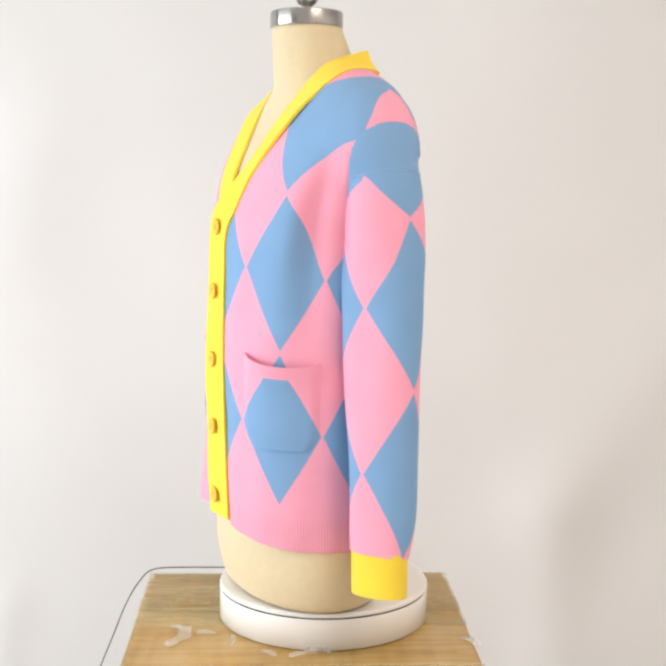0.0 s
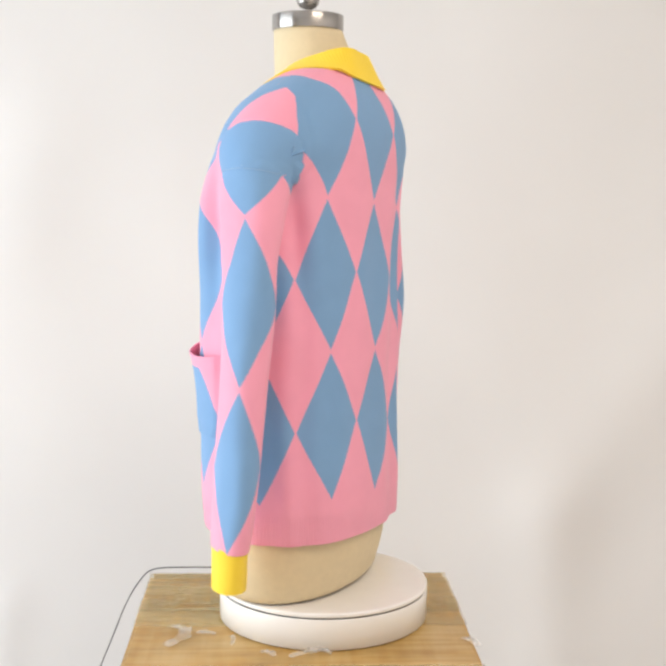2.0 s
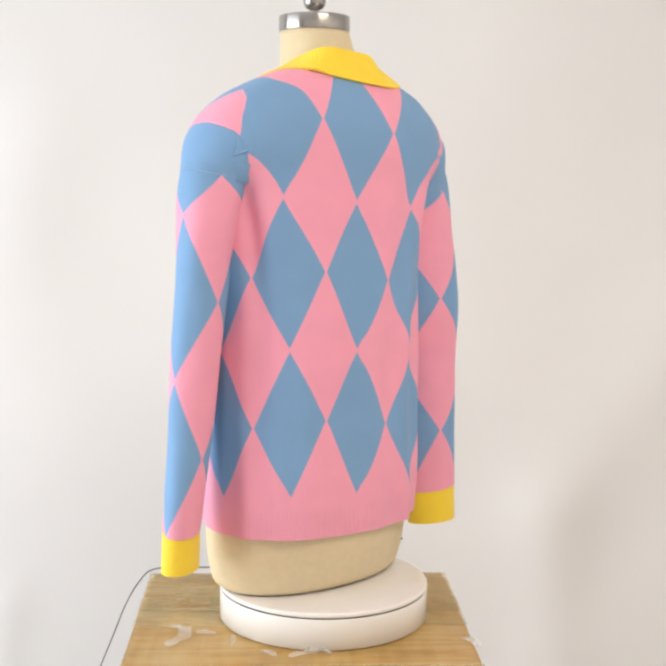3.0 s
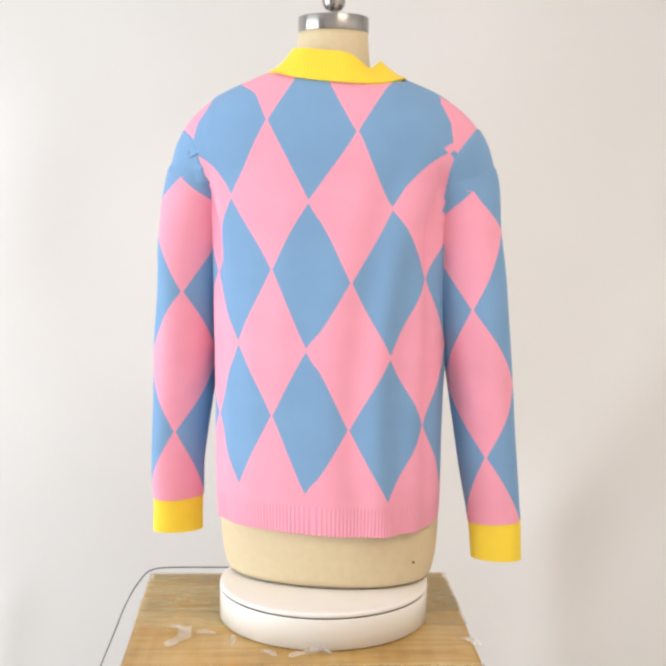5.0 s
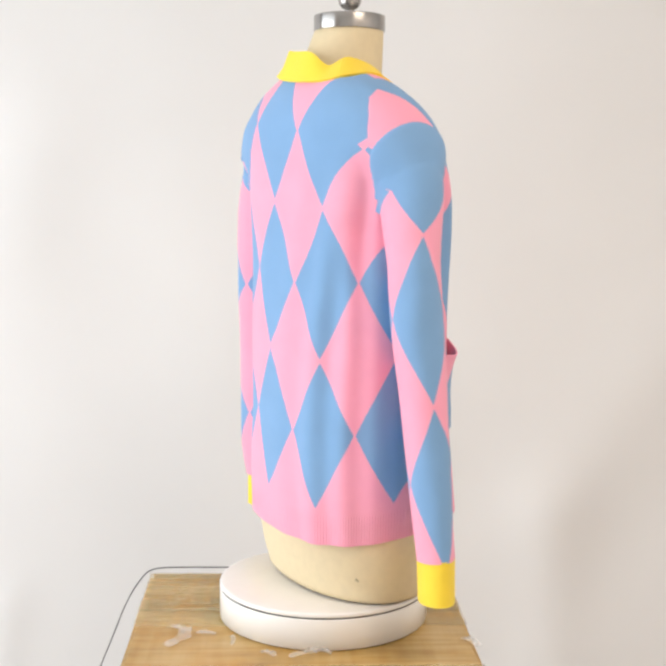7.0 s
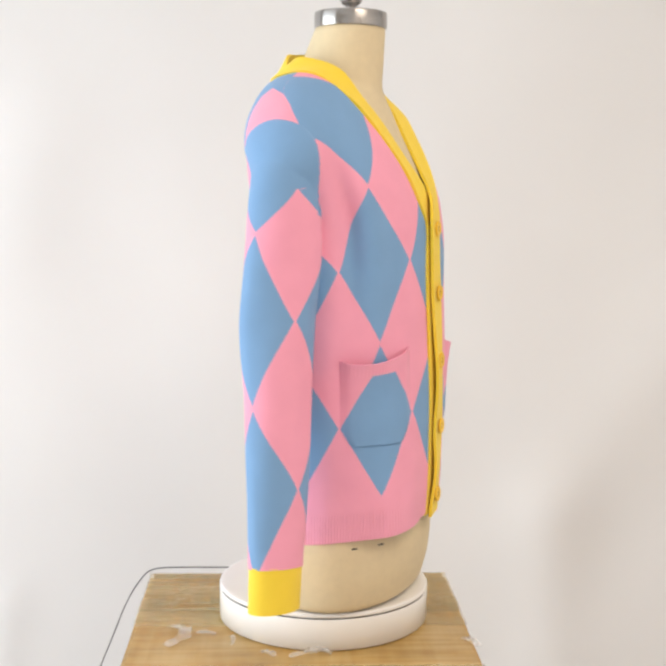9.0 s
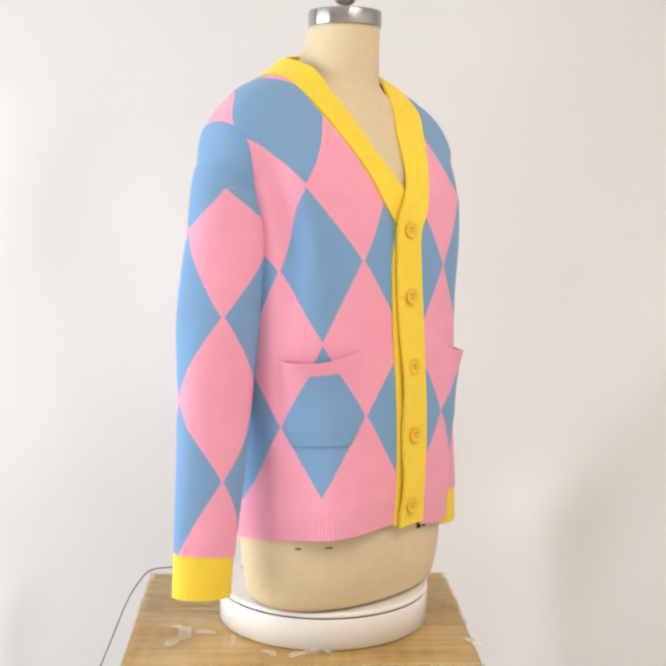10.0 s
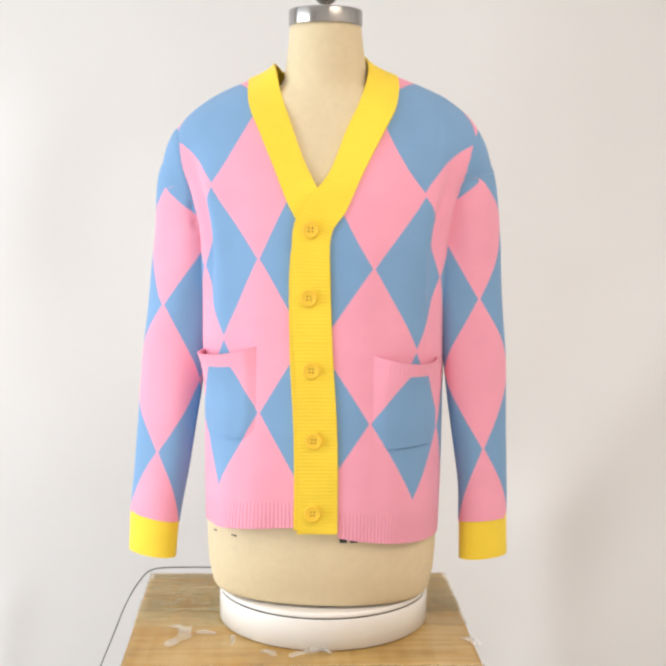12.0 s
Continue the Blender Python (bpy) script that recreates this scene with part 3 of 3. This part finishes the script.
def merge_grid(pts, of_sleeve, closed=False):
    """Run every point of a grid through merged(), along the grid's own normals."""
    rows, cols = len(pts), len(pts[0])
    grid = np.array(pts)
    du, dv = np.gradient(grid, axis=1), np.gradient(grid, axis=0)
    if closed:
        du[:, 0] = du[:, -1] = (grid[:, 1] - grid[:, -2]) / 2
    nor = np.cross(du, dv)
    nor /= np.maximum(np.linalg.norm(nor, axis=2), 1e-12)[:, :, None]
    out = []
    for i in range(rows):
        c = grid[i].mean(axis=0)
        flip = np.sign(np.einsum("ij,ij->i", nor[i], grid[i] - c).sum())
        out.append([merged(pts[i][j], nor[i, j] * flip, of_sleeve) for j in range(cols)])
    return out


def tube(path, rows, cols, side, spec, wobble=0.0):
    pts, pat, cl, cap = [], [], [], []
    run = 0.0
    last = None
    for i in range(rows):
        s = i / (rows - 1)
        c = along(path, s)
        ahead = along(path, min(1, s + 0.01))[:3] - along(path, max(0, s - 0.01))[:3]
        d = Vector(ahead).normalized()
        out_dir = Vector((side, 0, 0))
        u = (out_dir - d * out_dir.dot(d)).normalized()
        v = d.cross(u) * (1 if side < 0 else -1)
        if v.y > 0:
            v = -v
        if last is not None:
            run += (Vector(c[:3]) - last).length
        last = Vector(c[:3])
        tilt = spec["tilt"] * (max(0.0, min(1.0, (0.60 - c[2]) / 0.12)))
        rp, rq, rc, ry = [], [], [], []
        for j in range(cols + 1):
            t = 2 * math.pi * j / cols - math.pi
            w = 1 + wobble * noise.noise(Vector((math.cos(t) * 1.3, math.sin(t) * 1.3 + side * 5, s * 7))) * min(1, 4 * s)
            w *= 1 + 0.03 * wobble / 0.06 * math.sin(3 * t + 9 * s + side) * math.sin(math.pi * s)
            seam = 0.612 - 0.022 * abs(math.sin(t))
            w *= 1 - (0.005 if wobble else 0.0) * math.exp(-(((c[2] - seam) / 0.0045) ** 2)) * (1 if math.cos(t) > -0.3 else 0)
            p = Vector(c[:3]) + u * (c[3] * w * power(math.cos(t), 1.04)) + v * (c[4] * w * (math.sin(t) * math.sqrt(1 - tilt**2) - tilt * math.cos(t)))
            rp.append(tuple(p))
            k = max(0.0, min(1.0, (0.42 - p.z) / 0.2))
            mid = radians(spec["mid"][0] * (1 - k) + spec["mid"][1] * k)
            a, b = spec["half"][0 if t > mid else 1]
            half = radians(a * (1 - k) + b * k) * (1 - 0.24 * max(0.0, min(1.0, (p.z - spec["seam"] + 0.055) / 0.055)))
            q = float(np.interp(p.z, [a for a, _ in spec["rows"]], [b for _, b in spec["rows"]]))
            calm = 1 - 0.9 * max(0.0, min(1.0, (p.z - spec["seam"]) / 0.008))
            reach = 2 - 1.1 * max(0.0, min(1.0, (p.z - spec["seam"] + 0.05) / 0.025))
            cell = calm * max(-reach, min(reach, (t - mid) / (2 * half)))
            rq.append((cell, q)), rc.append((t * 0.042, run)), ry.append((-0.05, min(p.z - spec["seam"] - 0.001, (0.655 if side > 0 else 0.648) - p.z)))
        pts.append(rp), pat.append(rq), cl.append(rc), cap.append(ry)
    return pts, pat, cl, cap


def pocket(name, parent, f0, f1, z0, z1, slope, gape, label):
    """A patch pocket on the body, its mouth standing a little open."""
    rows, cols = 28, 28
    for piece, lo, hi, mat in (("pocket", z0, z1 - 0.020, M_BODY), ("pocket_rib", z1 - 0.020, z1, M_POCKET_RIB)):
        pts, pat, cl = [], [], []
        n = rows if piece == "pocket" else 8
        for i in range(n):
            z = lo + (hi - lo) * i / (n - 1)
            s = (z - z0) / (z1 - z0)
            rp, rq, rc = [], [], []
            for j in range(cols):
                u = j / (cols - 1)
                pinch = 0.26 * max(0, 1 - s / 0.20) ** 2
                phi = f0 + (f1 - f0) * (0.5 + (u - 0.5) * (1 - pinch))
                arch = 4 * u * (1 - u)
                edge = min(1, 9 * min(u, 1 - u))
                lift = -0.0012 + 0.0030 * edge + 0.0022 * edge * min(1, 5 * s) + 0.009 * arch * s**3 + gape * s**3 * math.exp(-(((u - 0.22) / 0.2) ** 2))
                drop = s**3 * (-0.009 * arch + slope * (u - 0.5))
                p = torso_point(phi, z + drop)
                q = torso_point(phi, z + drop, lift + folds(p, phi))
                rp.append(q), rq.append(pattern_at(phi, z)), rc.append((radians(phi) * 0.135, z))
            pts.append(rp), pat.append(rq), cl.append(rc)
        ob = sheet(piece, pts, mat, parent, label if piece == "pocket" else "plain pink ribbed pocket edge", pattern=pat, cloth=cl, thick=0.0020, offset=0.0)
        if piece == "pocket":
            parent_piece = ob
    return parent_piece


def button():
    me = bmesh.new()
    prof = [(0.0004, 0.0000), (0.0100, 0.0), (0.0112, 0.0010), (0.0112, 0.0022), (0.0102, 0.0029), (0.0090, 0.0029), (0.0076, 0.0022), (0.0004, 0.0021)]
    lathe(me, prof, 28)
    # four ochre discs stand in for the shade in the button's holes
    for sx in (-1, 1):
        for sy in (-1, 1):
            lathe(me, [(0.0013, 0.0020), (0.0013, 0.00225)], 10, 1, (0.0022 * sx, 0.0022 * sy))
    mesh = bpy.data.meshes.new("button")
    bmesh.ops.recalc_face_normals(me, faces=me.faces)
    me.to_mesh(mesh)
    me.free()
    mesh.materials.append(M_BUTTON), mesh.materials.append(M_HOLES)
    for f in mesh.polygons:
        f.use_smooth = True
    return mesh


def band_point(x, z, out):
    return (x, front_y(x, z, out), z)


def stitches(grid, side, parent):
    """Short pale stitches that close the dropped shoulder's seam, side by side over the outside of the sleeve."""
    bm = bmesh.new()
    cols = len(grid[0]) - 1
    outer = range(cols // 2 - 11, cols // 2 + 12)
    for j in outer:
        for step in (0.0, 0.5):
            a, b = (next(r[k] for r in grid[30:] if r[k][2] < 0.604 - 0.010 * abs(j + step - cols / 2) / 11) for k in (j, j + 1))
            p, q = Vector(a).lerp(Vector(b), step + 0.06), Vector(a).lerp(Vector(b), step + 0.36)
            out = Vector((p.x - side * 0.17, p.y + 0.01, 0)).normalized()
            run = (q - p).normalized()
            up = run.cross(out).normalized() * 0.0006
            ring = [[bm.verts.new(c + out * o + up * u) for o, u in ((-0.0004, 1), (0.0008, 0.6), (0.0008, -0.6), (-0.0004, -1))] for c in (p, q)]
            for k in range(4):
                bm.faces.new((ring[0][k], ring[0][(k + 1) % 4], ring[1][(k + 1) % 4], ring[1][k]))
            bm.faces.new(ring[0]), bm.faces.new(ring[1])
    part("seam_stitches", bm, M_STITCH, parent, "row of pale blue seam stitches")


def cardigan():
    thing = tagged(new("cardigan"), "pink and blue harlequin knit cardigan with yellow ribbed trim", "cardigan")
    top = 0.735
    zs = [0.140 + (top - 0.140) * (1 - (1 - k / 110) ** 1.25) for k in range(111)]
    pts, pat, cl, yoke = body_rows(zs, 190)
    pts = merge_grid(pts, False)
    sheet("body", pts, M_BODY, thing, "pink knit body with blue diamonds", pattern=pat, cloth=cl, yoke=yoke, thick=0.003)
    pts, pat, cl, _ = body_rows([0.100 + 0.040 * k / 10 for k in range(11)], 190)
    sheet("hem", pts, M_PINK_RIB, thing, "pink ribbed hem", pattern=pat, cloth=cl, thick=0.003)
    for name, side in (("left", 1), ("right", -1)):
        d = SLEEVE[name]
        pts, pat, cl, cap = tube(d["path"], 130, 56, side, d, 0.06)
        pts = merge_grid(pts, True, True)
        sheet("sleeve", pts, M_BODY, thing, "pink knit sleeve with blue diamonds", pattern=pat, cloth=cl, yoke=cap, thick=0.0025)
        stitches(pts, side, thing)
        pts, pat, cl, _ = tube(d["cuff"], 14, 56, side, d)
        sheet("cuff", pts, M_YELLOW_RIB, thing, "yellow ribbed cuff", pattern=pat, cloth=cl, thick=0.003)
    pocket("pocket", thing, -64, -19, 0.236, 0.356, -0.008, 0.002, "patch pocket on the wearer's left with blue diamond")
    pocket("pocket", thing, 200, 244, 0.243, 0.362, 0.014, 0.007, "patch pocket on the wearer's right with blue diamond")

    # yellow band: outer and inner edge, from the right front round the neck down to the left hem
    right = [(-0.020, 0.527, 0.022, 0.545), (-0.038, 0.559, 0.000, 0.579), (-0.055, 0.5975, -0.017, 0.610), (-0.083, 0.654, -0.040, 0.662), (-0.1005, 0.690, -0.056, 0.698)]
    left = [(0.1005, 0.690, 0.053, 0.702), (0.086, 0.653, 0.038, 0.656), (0.061, 0.5975, 0.017, 0.600), (0.041, 0.5485, -0.006, 0.566), (0.022, 0.516, -0.026, 0.530), (0.0215, 0.46, -0.027, 0.46), (0.026, 0.36, -0.024, 0.36), (0.033, 0.25, -0.018, 0.25), (0.034, 0.121, -0.018, 0.121)]
    rows = [(*band_point(a, b, 0.0015 if b > 0.59 else 0.0005), *band_point(c, d, -0.004 if d > 0.6 else -0.001)) for a, b, c, d in right]
    rows += [(-0.1080, -0.018, 0.726, -0.068, -0.040, 0.735), (-0.104, 0.032, 0.723, -0.075, 0.010, 0.750), (-0.083, 0.051, 0.718, -0.062, 0.034, 0.739), (-0.047, 0.061, 0.718, -0.036, 0.045, 0.758),
             (0.000, 0.060, 0.722, 0.000, 0.047, 0.763), (0.041, 0.054, 0.728, 0.034, 0.043, 0.766), (0.069, 0.040, 0.735, 0.050, 0.018, 0.759), (0.097, -0.020, 0.729, 0.059, -0.032, 0.740)]
    rows += [(*band_point(a, b, 0.0035), *band_point(c, d, -0.0035 if d > 0.59 else (0.006 if d > 0.56 else 0.0095))) for a, b, c, d in left]
    n, m = 260, 12
    pts, cl, run, last = [], [], 0.0, None
    for i in range(n + 1):
        q = along(rows, i / n)
        o, e = Vector(q[:3]), Vector(q[3:])
        mid = (o + e) / 2
        run += (mid - last).length if last is not None else 0.0
        last = mid
        wave = Vector((0.0016, -0.0016, 0)) * math.sin(run * 34 + 1.5 * math.sin(run * 11)) * (1 if run > 0.62 else 0.3)
        pts.append([tuple(o.lerp(e + wave, j / m)) for j in range(m + 1)])
        cl.append([(0.05 * j / m, run) for j in range(m + 1)])
    sheet("button_band", pts, M_YELLOW_BAND, thing, "yellow ribbed neck and button band", cloth=cl, thick=0.004, offset=0.0)
    pts, cl = [], []
    for i in range(60):
        z = 0.124 + (0.530 - 0.124) * i / 59
        x0 = smooth_curve(OPEN_R, z)[0]
        pts.append([band_point(x0 - 0.0065 * min(1.0, (0.532 - z) / 0.04) + 0.0475 * j / 6, z, 0.0016) for j in range(7)])
        cl.append([(0.045 * j / 6, z) for j in range(7)])
    sheet("under_band", pts, M_YELLOW_BAND, thing, "yellow ribbed buttonhole band beneath", cloth=cl, thick=0.003, offset=0.0)
    mesh = button()
    for x, z in ((-0.004, 0.523), (-0.005, 0.435), (-0.001, 0.341), (0.003, 0.248), (0.002, 0.150)):
        ob = new("button", mesh)
        ob.parent = thing
        ob.matrix_local = pose(x, front_y(x, z, 0.0092), z, 90, 0, 0)
    return thing


CARDIGAN = cardigan()


# ---- cable ----
def cable():
    cu = bpy.data.curves.new("power_cable", "CURVE")
    cu.dimensions, cu.bevel_depth, cu.bevel_resolution = "3D", 0.0010, 3
    pts = [(-0.06, 0.150, -0.030), (-0.10, 0.190, -0.040), (-0.17, 0.2, -0.0440), (-0.25, 0.2, -0.0445), (-0.280, 0.2, -0.0470), (-0.296, 0.2, -0.057), (-0.3235, 0.2, -0.099), (-0.3488, 0.2, -0.165), (-0.372, 0.2, -0.22), (-0.43, 0.2, -0.40), (-0.5, 0.2, -0.66)]
    sp = cu.splines.new("NURBS")
    sp.points.add(len(pts) - 1)
    for p, q in zip(sp.points, pts):
        p.co = (*q, 1)
    sp.use_endpoint_u, sp.order_u = True, 3
    cu.materials.append(M_CABLE)
    return tagged(new("power_cable", cu), "thin black power cable from the turntable over the box edge", "cable")


cable()


# ---- what moves ----
def turn(t):
    """Degrees by which the plate has turned: it runs clockwise at an even pace."""
    w = 2 * math.pi * t / 12
    return 294.422 - 25.0145 * t + 0.186 * math.sin(w) - 0.036 * (math.cos(w) - 1)


def motions():
    rows = [(0.5 * k, pose(0, 0, 0, 0, 0, turn(0.5 * k))) for k in range(25)]
    for thing in (DRESS_FORM, CARDIGAN, PLATE):
        walk(thing, rows)


motions()
